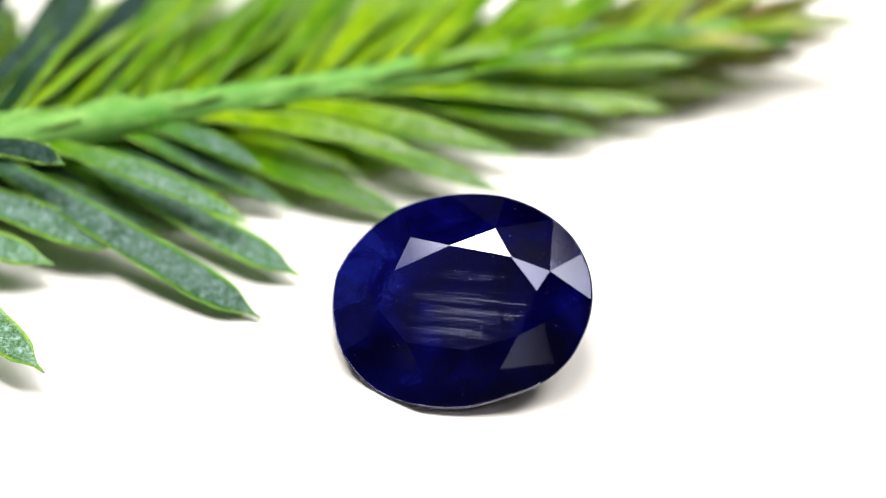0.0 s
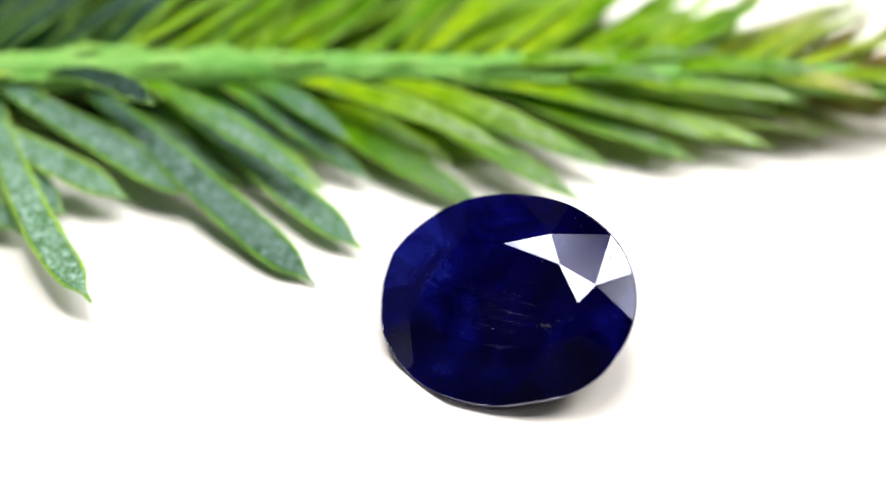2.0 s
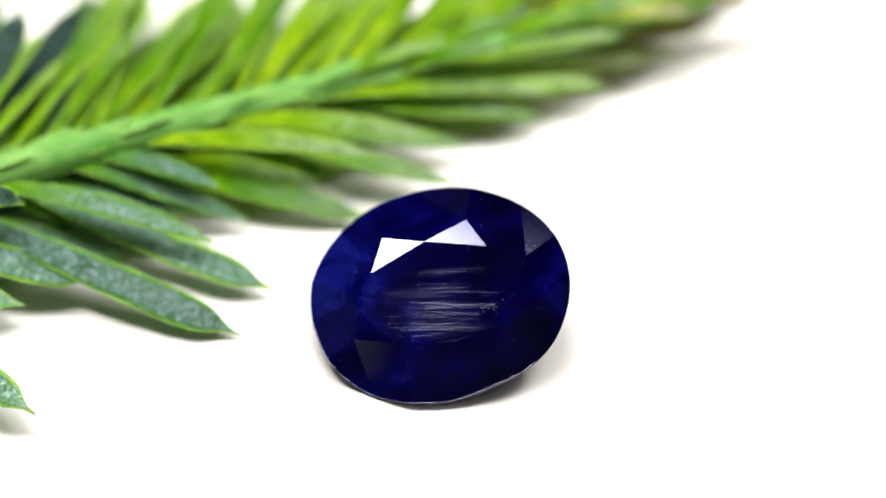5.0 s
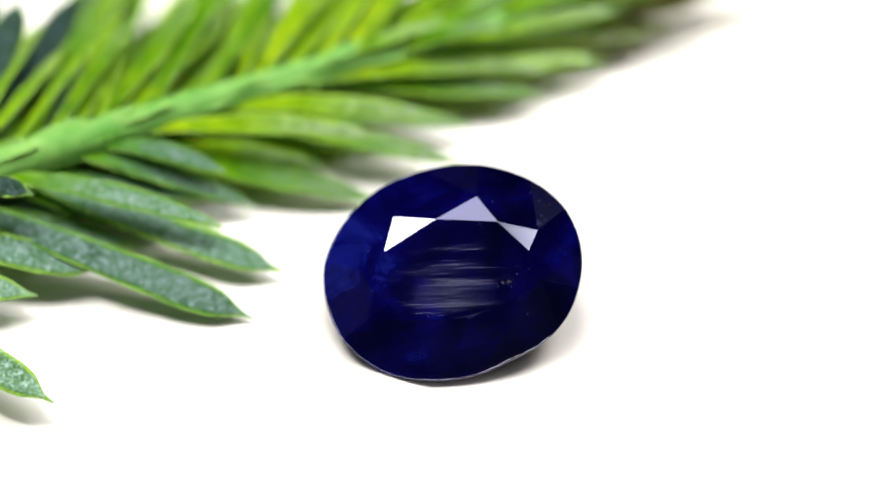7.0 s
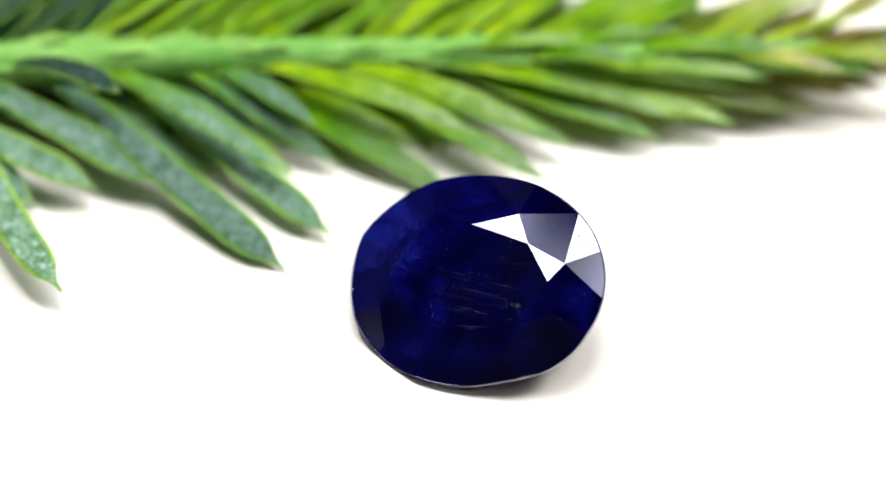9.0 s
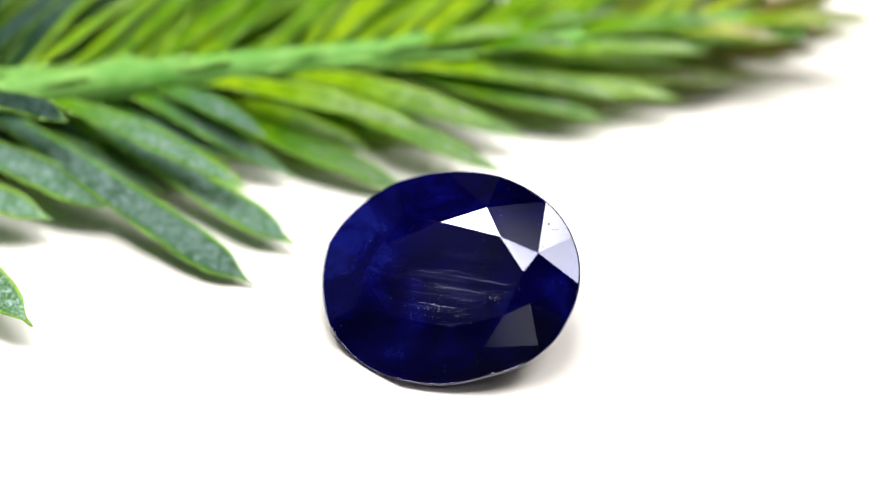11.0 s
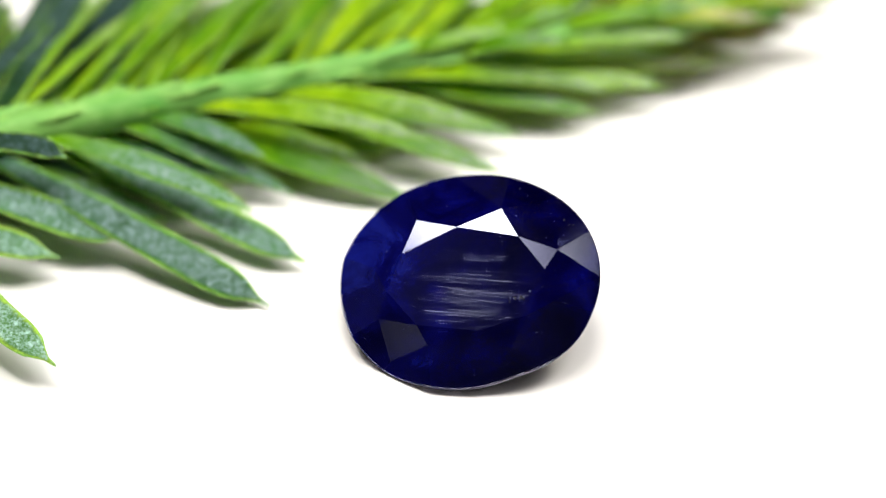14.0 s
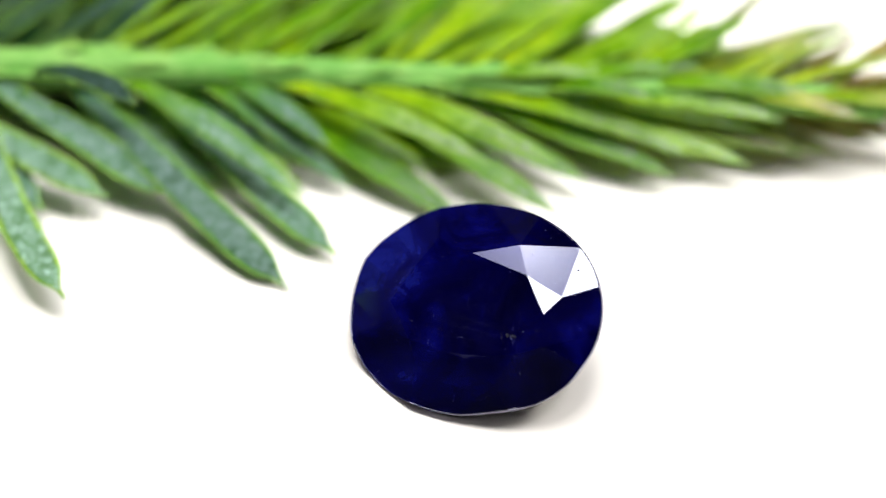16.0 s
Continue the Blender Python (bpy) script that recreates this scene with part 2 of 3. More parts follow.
# dark leaf copy: shade among the crowded leaves is put into its colour
LEAF_DARK = leaf_material("shade_toned_leaf", (0.015, 0.08, 0.010), (0.015, 0.07, 0.020), (0.10, 0.24, 0.02), (0.09, 0.16, 0.16), 0.1, (0.05, 0.15, 0.02))
LEAF_MID = leaf_material("half_glaucous_leaf", (0.27, 0.60, 0.004), (0.08, 0.37, 0.02), (0.32, 0.60, 0.010), (0.50, 0.70, 0.60), 0.15, (0.22, 0.48, 0.04))
LEAF_GREEN = leaf_material("green_leaf", (0.40, 0.68, 0.003), (0.29, 0.63, 0.006), (0.36, 0.50, 0.03), (0.56, 0.66, 0.56), 0.42, (0.42, 0.70, 0.015))
LEAF_FAR = leaf_material("far_green_leaf", (0.38, 0.66, 0.003), (0.26, 0.57, 0.006), (0.30, 0.42, 0.012), (0.42, 0.54, 0.28), 0.55, (0.36, 0.56, 0.012))
LEAF_BROWN = leaf_material("brown_tipped_leaf", (0.46, 0.70, 0.012), (0.42, 0.58, 0.02), (0.20, 0.075, 0.012), (0.60, 0.62, 0.50), 0.34, (0.46, 0.50, 0.06), 0.6)
LEAF_TIP = leaf_material("withered_leaf", (0.46, 0.58, 0.03), (0.44, 0.34, 0.05), (0.14, 0.05, 0.010), (0.56, 0.52, 0.40), 0.4, (0.25, 0.20, 0.03), 0.8)
MARGIN = plain_plant("pale_leaf_margin", (0.10, 0.32, 0.03), (0.46, 0.72, 0.15), 2600.0)
STEM = plain_plant("stem_green", (0.09, 0.29, 0.036), (0.25, 0.46, 0.11), 500.0)


# ---- building helpers ----
def part(name, bm, mat, parent=None, label=""):
    me = bpy.data.meshes.new(name)
    bm.normal_update()
    bm.to_mesh(me)
    bm.free()
    me.materials.append(mat)
    ob = new(name, me)
    if parent is not None:
        ob.parent = parent
    return tagged(ob, label)


def slab(name, x0, y0, z0, x1, y1, z1, mat):
    bm = bmesh.new()
    bmesh.ops.create_cube(bm, size=1.0)
    for v in bm.verts:
        v.co = Vector(((x0 + x1) / 2 + v.co.x * (x1 - x0), (y0 + y1) / 2 + v.co.y * (y1 - y0), (z0 + z1) / 2 + v.co.z * (z1 - z0)))
    return part(name, bm, mat)


# ---- the place ----
S = 0.25
tagged(slab("ground", -S, -S, -0.01, S, S, 0.0, CARD), "smooth bright white card under the stone and sprig", "table top", kind="structure")
# unseen walls and ceiling, kept black so the stone's facets reflect darkness
for name, box in (("wall_north", (-S, S, -0.01, S, S + 0.01, 0.3)), ("wall_south", (-S, -S - 0.01, -0.01, S, -S, 0.3)),
                  ("wall_east", (S, -S - 0.01, -0.01, S + 0.01, S + 0.01, 0.3)), ("wall_west", (-S - 0.01, -S - 0.01, -0.01, -S, S + 0.01, 0.3))):
    tagged(slab(name, *box, WALL), "plain black wall added out of view", "wall", kind="structure")
tagged(slab("ceiling", -S - 0.01, -S - 0.01, 0.3, S + 0.01, S + 0.01, 0.31, WALL), "plain black ceiling added out of view", "ceiling", kind="structure")


# ---- the stone ----
RX, RY = 0.532, 0.4445      # half axes of the girdle
TABLE = [(0.325, -0.017), (0.226, 0.132), (-0.021, 0.201), (-0.254, 0.115), (-0.328, -0.035), (-0.216, -0.187), (0.030, -0.240), (0.243, -0.196)]
STAR = [(0.378, 0.066), (0.164, 0.262), (-0.187, 0.258), (-0.378, 0.075), (-0.375, -0.138), (-0.182, -0.270), (0.158, -0.318), (0.350, -0.148)]
STAR_H = [0.083, 0.089, 0.081, 0.087, 0.084, 0.083, 0.077, 0.099]
LIFT = [0.026, 0.006, 0.014, 0.027, 0.030, 0.026, 0.012, 0.004]   # of the rim between two kites
KITE_ANGLE = [-6.0, 43.0, 93.0, 139.0, 182.0, 226.0, 273.0, 316.0]
TABLE_H = 0.112
STEP = [0, 0, 0, 0, 0.012, 0, -0.009, 0]     # uneven cutting where two facets meet at the rim
KITE_REACH = [1.0, 1.0, 1.0, 1.0, 1.0, 0.80, 1.0, 0.86]     # how far each kite goes towards the rim


def rim_point(deg):
    a = radians(deg)
    dent = 1 - 0.022 * math.exp(-(((deg - 285 + 180) % 360 - 180) / 13.0) ** 2)
    dent += 0.017 * math.exp(-((deg % 360 - 145) / 32.0) ** 2)
    dent += 0.016 * math.exp(-((deg % 360 - 316) / 16.0) ** 2)
    dent += 0.038 * math.exp(-((deg % 360 - 228) / 32.0) ** 2)
    return RX * math.cos(a) * dent, RY * math.sin(a) * dent


def plane_height(a, b, c, xy):
    n = (b - a).cross(c - a)
    return a.z - (n.x * (xy[0] - a.x) + n.y * (xy[1] - a.y)) / n.z


def build_gem():
    stone = new("sapphire")
    tagged(stone, "dark blue oval faceted sapphire with a scratched table", "gemstone")
    up = Vector((-0.204, -0.426, 0.881)).normalized()
    right = Vector((0.979, -0.085, 0.186))
    right = (right - up * right.dot(up)).normalized()
    ahead = up.cross(right)
    m = Matrix((right, ahead, up)).transposed().to_4x4()
    m.translation = Vector((-0.113, 0.171, 0.242)) * CM
    stone.matrix_world = m
    T = [Vector((x, y, TABLE_H)) for x, y in TABLE]
    A = [Vector((x, y, h)) for (x, y), h in zip(STAR, STAR_H)]
    bm = bmesh.new()

    def face(points):
        bm.faces.new([bm.verts.new(p * CM) for p in points])

    face(T)
    rim_top = {}

    def arc(d0, d1, plane):
        pts = []
        steps = 6
        for i in range(steps + 1):
            d = d0 + (d1 - d0) * i / steps
            xy = rim_point(d)
            pts.append(Vector((*xy, plane_height(*plane, xy))))
            key = round(d % 360, 3)
            rim_top[key] = min(rim_top.get(key, 9), pts[-1].z)
        return pts

    K, rim_kite, rim_gap = [], [], []
    for i in range(8):
        xy = rim_point(KITE_ANGLE[i])
        rim = Vector((*xy, plane_height(T[i], A[i], A[i - 1], xy)))
        rim_kite.append(rim)
        K.append(T[i].lerp(rim, KITE_REACH[i]))
    for i in range(8):
        face([T[i], A[i], T[(i + 1) % 8]][::-1])
        face([T[i], A[i - 1], K[i], A[i]])
        k0, k1 = KITE_ANGLE[i], KITE_ANGLE[(i + 1) % 8]
        k1 += 360 if k1 < k0 else 0
        mid = (k0 + k1) / 2
        g = Vector((*rim_point(mid), (rim_kite[i].z + rim_kite[(i + 1) % 8].z) / 2 + LIFT[i]))
        rim_gap.append(g)
        if STEP[i]:
            face([A[i], g, g + Vector((0, 0, STEP[i]))])
        short, short_next = KITE_REACH[i] < 1, KITE_REACH[(i + 1) % 8] < 1
        face([A[i]] + ([K[i]] if short else []) + arc(k0, mid, (A[i], K[i], g)))
        face([A[i]] + arc(mid, k1, (A[i], g + Vector((0, 0, STEP[i])), K[(i + 1) % 8])) + ([K[(i + 1) % 8]] if short_next else []))
    bmesh.ops.remove_doubles(bm, verts=bm.verts, dist=0.000002)
    bmesh.ops.recalc_face_normals(bm, faces=bm.faces)
    crown = part("crown", bm, GEM, stone)
    crown.data.materials.append(TABLE_GEM)
    max(crown.data.polygons, key=lambda f: f.area if len(f.vertices) == 8 and f.normal.z > 0.999 else 0).material_index = 1

    # fine polishing scratches across the table
    rng = random.Random(3)
    bm = bmesh.new()
    bands = (0.055, 0.0, -0.035, -0.06, -0.09, -0.115, -0.15, -0.175)
    for n_line in range(84):
        w = rng.choice(bands) + rng.gauss(0, 0.013) if n_line % 3 else rng.uniform(-0.205, 0.10)
        strong = 1.0 if -0.19 < w < 0.02 else 0.45
        mid_x = rng.uniform(-0.09, 0.09) + 0.1 * w
        half = rng.uniform(0.05, 0.25) * (1.12 - abs(w + 0.07) * 3.0) * (0.5 if n_line % 5 == 0 else 1.0)
        tilt = radians(rng.gauss(-11, 0.9))
        d, c = Vector((math.cos(tilt), math.sin(tilt), 0)), Vector((-math.sin(tilt), math.cos(tilt), 0))
        wide = strong * rng.choice((0.00004, 0.00006, 0.00008, 0.00015)) * rng.uniform(0.8, 1.2)
        steep = rng.uniform(0.13, 0.23)
        rows = []
        for i in range(9):
            f = i / 8 * 2 - 1
            p = Vector((mid_x, w, TABLE_H + 0.0001 + 0.000004 * n_line)) + d * half * f + c * 0.0006 * math.sin(i * 0.5 + w * 50)
            taper = wide * (1 - f * f * 0.8) * (0.7 + 0.6 * rng.random())
            rows.append([bm.verts.new((p + c * taper * q + Vector((0, 0, taper * hgt))) * CM) for q, hgt in ((-1.1, -0.1), (-1, 2 * steep), (0, steep), (1, 0))])
        for a, b in zip(rows, rows[1:]):
            for k in range(3):
                bm.faces.new((a[k], b[k], b[k + 1], a[k + 1]))
    bmesh.ops.recalc_face_normals(bm, faces=bm.faces)
    for fc in bm.faces:
        if fc.normal.z < 0:
            fc.normal_flip()
    tagged(part("scratch_field", bm, SCRATCH, stone, "fine pale scratches on the table facet"), kind="stuff")

    # small chips and grains at the surface: pale ones on the table and crown, dark pits on one bright facet
    bm = bmesh.new()

    def fleck(x, y, z, size, tilt_x=0.0, tilt_y=0.0):
        k = rng.randint(4, 6)
        turn, squash = rng.uniform(0, 6.28), rng.uniform(0.35, 0.9)
        ring = []
        for i in range(k):
            a = 2 * math.pi * i / k
            dx, dy = size * math.cos(a), size * squash * math.sin(a)
            dx, dy = dx * math.cos(turn) - dy * math.sin(turn), dx * math.sin(turn) + dy * math.cos(turn)
            ring.append(bm.verts.new(Vector((x + dx, y + dy, z + 0.0004 + dx * tilt_x + dy * tilt_y)) * CM))
        top = bm.verts.new(Vector((x, y, z + 0.0012)) * CM)
        for i in range(k):
            bm.faces.new((ring[i], ring[(i + 1) % k], top))

    for _ in range(26):
        fleck(rng.uniform(-0.26, 0.24), rng.uniform(-0.2, 0.14), TABLE_H, rng.uniform(0.0009, 0.002))
    for _ in range(14):
        fleck(rng.gauss(0.215, 0.018), rng.gauss(-0.14, 0.02), TABLE_H, rng.uniform(0.0009, 0.0026))
    for i, share in ((1, 9), (0, 7), (2, 4), (4, 6), (7, 5)):
        for _ in range(share):
            f, h = rng.uniform(0.05, 0.9), rng.random()
            a, b = A[i - 1].lerp(A[i], h), K[i]
            nrm = (A[i] - A[i - 1]).cross(K[i] - A[i - 1])
            p = a.lerp(b, f * 0.9)
            fleck(p.x, p.y, p.z, rng.uniform(0.0007, 0.0016), -nrm.x / nrm.z, -nrm.y / nrm.z)
    for _ in range(16):
        f, h = abs(rng.gauss(0, 0.22)), rng.uniform(0.1, 0.9)
        nrm = (K[1] - A[0]).cross(rim_gap[0] - A[0])
        p = A[0] + (K[1] - A[0]) * f * h + (rim_gap[0] - A[0]) * f * (1 - h)
        fleck(p.x, p.y, p.z, rng.uniform(0.001, 0.0026), -nrm.x / nrm.z, -nrm.y / nrm.z)
    tagged(part("chip_field", bm, CHIP, stone, "tiny pale chips on the table facet"), kind="stuff")
    # a shallow flaked chip at the lower corner of the table
    bm = bmesh.new()
    brow = [(-0.040, -0.2225), (-0.005, -0.2215), (0.028, -0.2235), (0.066, -0.2205), (0.098, -0.2215)]
    top = [bm.verts.new(Vector((x, y, TABLE_H + 0.0004)) * CM) for x, y in brow]
    foot = [bm.verts.new(Vector((x * 0.55 + 0.016, y - 0.004 - 0.013 * math.exp(-((x - 0.034) / 0.03) ** 2), TABLE_H + 0.0007 + 0.0012 * math.exp(-((x - 0.034) / 0.03) ** 2))) * CM) for x, y in brow]
    for i in range(4):
        bm.faces.new((foot[i], foot[i + 1], top[i + 1], top[i]))
    part("edge_chip", bm, SCRATCH, stone, "pale blue flake at the edge of the table facet")
    bm = bmesh.new()
    n = (K[1] - A[0]).cross(rim_gap[0] - A[0])
    for f, h in ((0.35, 0.35), (0.5, 0.2), (0.3, 0.5)):
        p = A[0] + (K[1] - A[0]) * f + (rim_gap[0] - A[0]) * h
        fleck(p.x, p.y, p.z, 0.005, -n.x / n.z, -n.y / n.z)
    for _ in range(9):
        fleck(0.20 + rng.uniform(-0.035, 0.035), -0.125 + rng.gauss(0, 0.008), TABLE_H, rng.uniform(0.003, 0.008))
    tagged(part("pit_field", bm, PIT, stone, "small dark pits in a crown facet"), kind="stuff")

    keys = sorted(rim_top)
    low = -0.034
    bm = bmesh.new()
    rings = []
    for inset, f in ((0.004, 0.0), (0.0, 0.12), (0.0, 0.88), (0.006, 1.0)):
        ring = []
        for d in keys:
            x, y = rim_point(d)
            z = rim_top[d] + (low - rim_top[d]) * f
            s = 1 - inset
            ring.append(bm.verts.new(Vector((x * s, y * s, z)) * CM))
        rings.append(ring)
    n = len(keys)
    for a, b in zip(rings, rings[1:]):
        for i in range(n):
            bm.faces.new((a[i], b[i], b[(i + 1) % n], a[(i + 1) % n]))
    bmesh.ops.recalc_face_normals(bm, faces=bm.faces)
    part("girdle", bm, GIRDLE, stone, "thin frosted greyish lilac girdle edge")
    # the rounded polished edge between crown and girdle
    bm = bmesh.new()
    rings = []
    for d in keys:
        x, y = rim_point(d)
        out = Vector((x, y, 0)).normalized()
        c = Vector((x, y, rim_top[d] - 0.001))
        rings.append([bm.verts.new((c + (out * math.cos(a) + Vector((0, 0, math.sin(a)))) * 0.0032) * CM) for a in np.linspace(0, 2 * math.pi, 6, endpoint=False)])
    for i in range(n):
        a, b = rings[i], rings[(i + 1) % n]
        for k in range(6):
            bm.faces.new((a[k], a[(k + 1) % 6], b[(k + 1) % 6], b[k])).smooth = True
    bmesh.ops.recalc_face_normals(bm, faces=bm.faces)
    part("crown_edge", bm, GEM, stone)

    # pavilion: two rows of facets down to a short keel
    bm = bmesh.new()
    top = [bm.verts.new(Vector((*[c * 0.994 for c in rim_point(d)], low)) * CM) for d in keys]
    step = 16
    mid = [bm.verts.new(Vector((RX * 0.62 * math.cos(2 * math.pi * i / step), RY * 0.62 * math.sin(2 * math.pi * i / step), -0.165)) * CM) for i in range(step)]
    keel = [bm.verts.new(Vector((x, 0, -0.262)) * CM) for x in (0.1, -0.1)]
    for i in range(n):
        a, b = keys[i], keys[(i + 1) % n]
        j = int(((a + 0.001) % 360) / 360 * step + 0.5) % step
        k = int(((b + 0.001) % 360) / 360 * step + 0.5) % step
        if j == k:
            bm.faces.new((top[i], mid[j], top[(i + 1) % n]))
        else:
            bm.faces.new((top[i], mid[j], mid[k], top[(i + 1) % n]))
    for i in range(step):
        j = (i + 1) % step
        e, f = (0 if mid[i].co.x > -1e-6 else 1), (0 if mid[j].co.x > -1e-6 else 1)
        if e == f:
            bm.faces.new((mid[i], keel[e], mid[j]))
        else:
            bm.faces.new((mid[i], keel[e], keel[f], mid[j]))
    bmesh.ops.recalc_face_normals(bm, faces=bm.faces)
    part("pavilion", bm, GEM, stone)
    return stone


gem = build_gem()


# ---- the sprig ----
def stem_at(x):
    return Vector((x, 1.43 + 0.15 * x - 0.012 * x * x, 0.30 - 0.012 * max(0.0, x) ** 2))


sprig = tagged(new("plant_sprig"), "fresh green leafy sprig lying on the white card", "plant")


def blade_width(v, sharp):
    """Share of the full width along the blade: blunt old leaves, or young ones that taper to a point."""
    wide = 0.5 if sharp else 0.74
    if v < wide:
        s = v / wide
        return 0.42 + 0.58 * (s * s * (3 - 2 * s)) ** (0.8 if sharp else 0.6)
    if v > 0.94:
        return 0.17 * ((1 - v) / 0.06) ** 1.1 + 0.035
    s = (v - wide) / (0.94 - wide)
    return 0.17 + 0.83 * max(0.0, 1 - s ** (2.2 if sharp else 2.7)) ** (0.66 if sharp else 0.62)


def leaf(base, tip, width, mat, bend=0.0, rise=0.06, twist=0.0, cup=0.12, rows=22):
    """One flat linear leaf from the stem to its tip; bend: sideways, rise: upwards, twist: degrees round its length."""
    base, tip = Vector(base), Vector(tip)
    way = tip - base
    side0 = Vector((way.y, -way.x, 0)).normalized()
    ctrl = (base + tip) / 2 + side0 * bend * way.length + Vector((0, 0, rise))
    cols = 8
    bm = bmesh.new()
    uvl = bm.loops.layers.uv.new("UVMap")
    grid, edge = [], ([], [])
    thick = 0.011
    for i in range(rows + 1):
        v = i / rows
        v = 1 - (1 - v) ** 1.35
        p = base * (1 - v) ** 2 + ctrl * 2 * v * (1 - v) + tip * v * v
        tan = ((ctrl - base) * (1 - v) + (tip - ctrl) * v).normalized()
        side = tan.cross(Vector((0, 0, 1))).normalized()
        side = Matrix.Rotation(radians(twist * (0.4 + 0.6 * v)), 3, tan) @ side
        nor = side.cross(tan).normalized()
        half = width / 2 * blade_width(v, mat not in (LEAF_BLUE, LEAF_DARK, LEAF_FAR)) * (1 + 0.05 * noise.noise(Vector((v * 9, tip.x * 7, base.y * 5))))
        wob = 0.012 * noise.noise(Vector((v * 5, tip.x * 9, tip.y * 9)))
        up_row, low_row = [], []
        for j in range(cols + 1):
            u = j / cols * 2 - 1
            z = cup * half * (u * u) - 0.25 * cup * half * math.exp(-(u / 0.16) ** 2) + wob
            t = thick * (1 - 0.75 * u * u) * min(1.0, 0.25 + half / 0.04)
            c = p + side * half * u + nor * z
            up_row.append((bm.verts.new((c + nor * t) * CM), (j / cols, v)))
            low_row.append((bm.verts.new((c - nor * t) * CM), (j / cols, v)))
        grid.append((up_row, low_row))
        for s, k in ((0, 0), (1, cols)):
            u = -1 if s == 0 else 1
            edge[s].append((p + side * half * u + nor * (cup * half + wob), side * u, nor))

    def quad(a, b, c, d):
        f = bm.faces.new((a[0], b[0], c[0], d[0]))
        f.smooth = True
        for lp, q in zip(f.loops, (a, b, c, d)):
            lp[uvl].uv = q[1]

    for i in range(rows):
        (ua, la), (ub, lb) = grid[i], grid[i + 1]
        for j in range(cols):
            quad(ua[j], ua[j + 1], ub[j + 1], ub[j])
            quad(la[j], lb[j], lb[j + 1], la[j + 1])
        quad(ua[0], ub[0], lb[0], la[0])
        quad(ua[cols], la[cols], lb[cols], ub[cols])
    for k in (0, rows):
        for j in range(cols):
            quad(grid[k][0][j], grid[k][1][j], grid[k][1][j + 1], grid[k][0][j + 1])
    bmesh.ops.recalc_face_normals(bm, faces=bm.faces)
    blade = part("leaf", bm, mat, sprig)
    # pale rim round the blade
    bm = bmesh.new()
    for line in edge:
        rings = []
        for i, (c, s, nrm) in enumerate(line):
            r = 0.0034 * (1 + 1.3 * noise.noise(Vector((i * 2.3, base.x * 3, tip.y * 5))))
            rings.append([bm.verts.new((c + (s * math.cos(a) + nrm * math.sin(a)) * r) * CM) for a in (0.2, 1.4, 2.9, 4.2, 5.4)])
        for a, b in zip(rings, rings[1:]):
            for k in range(5):
                bm.faces.new((a[k], a[(k + 1) % 5], b[(k + 1) % 5], b[k])).smooth = True
        bm.faces.new(rings[0])
        bm.faces.new(rings[-1])
    bmesh.ops.recalc_face_normals(bm, faces=bm.faces)
    part("margin", bm, MARGIN, blade, "pale yellow-green leaf margin")
    return blade


def build_stem():
    bm = bmesh.new()
    rings = []
    for i in range(61):
        x = -3.6 + 5.0 * i / 60
        c = stem_at(x)
        r = 0.100 * (1 - 0.45 * i / 60) * (1 + 0.1 * noise.noise(Vector((x * 6, 0, 0))))
        rings.append([bm.verts.new((c + Vector((0.1 * math.cos(a), math.cos(a), math.sin(a))) * r) * CM) for a in np.linspace(0, 2 * math.pi, 12, endpoint=False)])
    for a, b in zip(rings, rings[1:]):
        for k in range(12):
            bm.faces.new((a[k], a[(k + 1) % 12], b[(k + 1) % 12], b[k])).smooth = True
    bm.faces.new(rings[0])
    bm.faces.new(rings[-1])
    bmesh.ops.recalc_face_normals(bm, faces=bm.faces)
    part("stem", bm, STEM, sprig, "pale green stem")


build_stem()


def front_leaf(x, tip, width, mat, bend=0.0, rise=0.06, twist=0.0, down=0.0):
    b = stem_at(x) + Vector((0, -0.03, -down))
    width *= 1.12 if mat is B else 0.92 if mat is M else 1.0
    return leaf(b, tip, width, mat, bend, rise, twist)


B, M, D, F, G, T, W = LEAF_BLUE, LEAF_MID, LEAF_DARK, LEAF_FAR, LEAF_GREEN, LEAF_BROWN, LEAF_TIP
# long bluish leaves of the near side, older end first
front_leaf(-2.50, (-1.804, -0.053, 0.125), 0.138, B, 0.12, 0.05, 5, 0.08)
front_leaf(-2.85, (-1.795, 0.526, 0.12), 0.124, B, 0.04, 0.05, 8, 0.05)
front_leaf(-2.50, (-1.502, 0.602, 0.115), 0.138, B, 0.03, 0.05, 8)
front_leaf(-2.10, (-0.936, 0.281, 0.025), 0.145, B, 0.02, 0.04, 8, 0.06)
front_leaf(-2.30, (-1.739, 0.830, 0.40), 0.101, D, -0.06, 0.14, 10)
front_leaf(-1.90, (-0.994, 0.640, 0.220), 0.112, M, -0.03, 0.07, 10)
front_leaf(-1.74, (-0.777, 0.476, 0.063), 0.130, B, 0.02, 0.00, 5, 0.10)
front_leaf(-1.57, (-0.810, 0.854, 0.060), 0.100, M, -0.02, 0.05, 20)
front_leaf(-1.45, (-0.924, 0.939, 0.22), 0.100, M, -0.04, 0.06, 10)
# greener leaves towards the growing tip
front_leaf(-1.27, (-0.206, 0.937, 0.258), 0.092, G, -0.04, 0.08, 25)
front_leaf(-1.30, (-0.291, 0.790, 0.05), 0.127, G, 0.00, 0.00, 10, 0.08)
front_leaf(-0.95, (0.046, 1.047, 0.22), 0.090, G, -0.04, 0.07, 22)
front_leaf(-0.85, (0.093, 0.866, 0.11), 0.110, G, -0.02, 0.00, 10, 0.08)
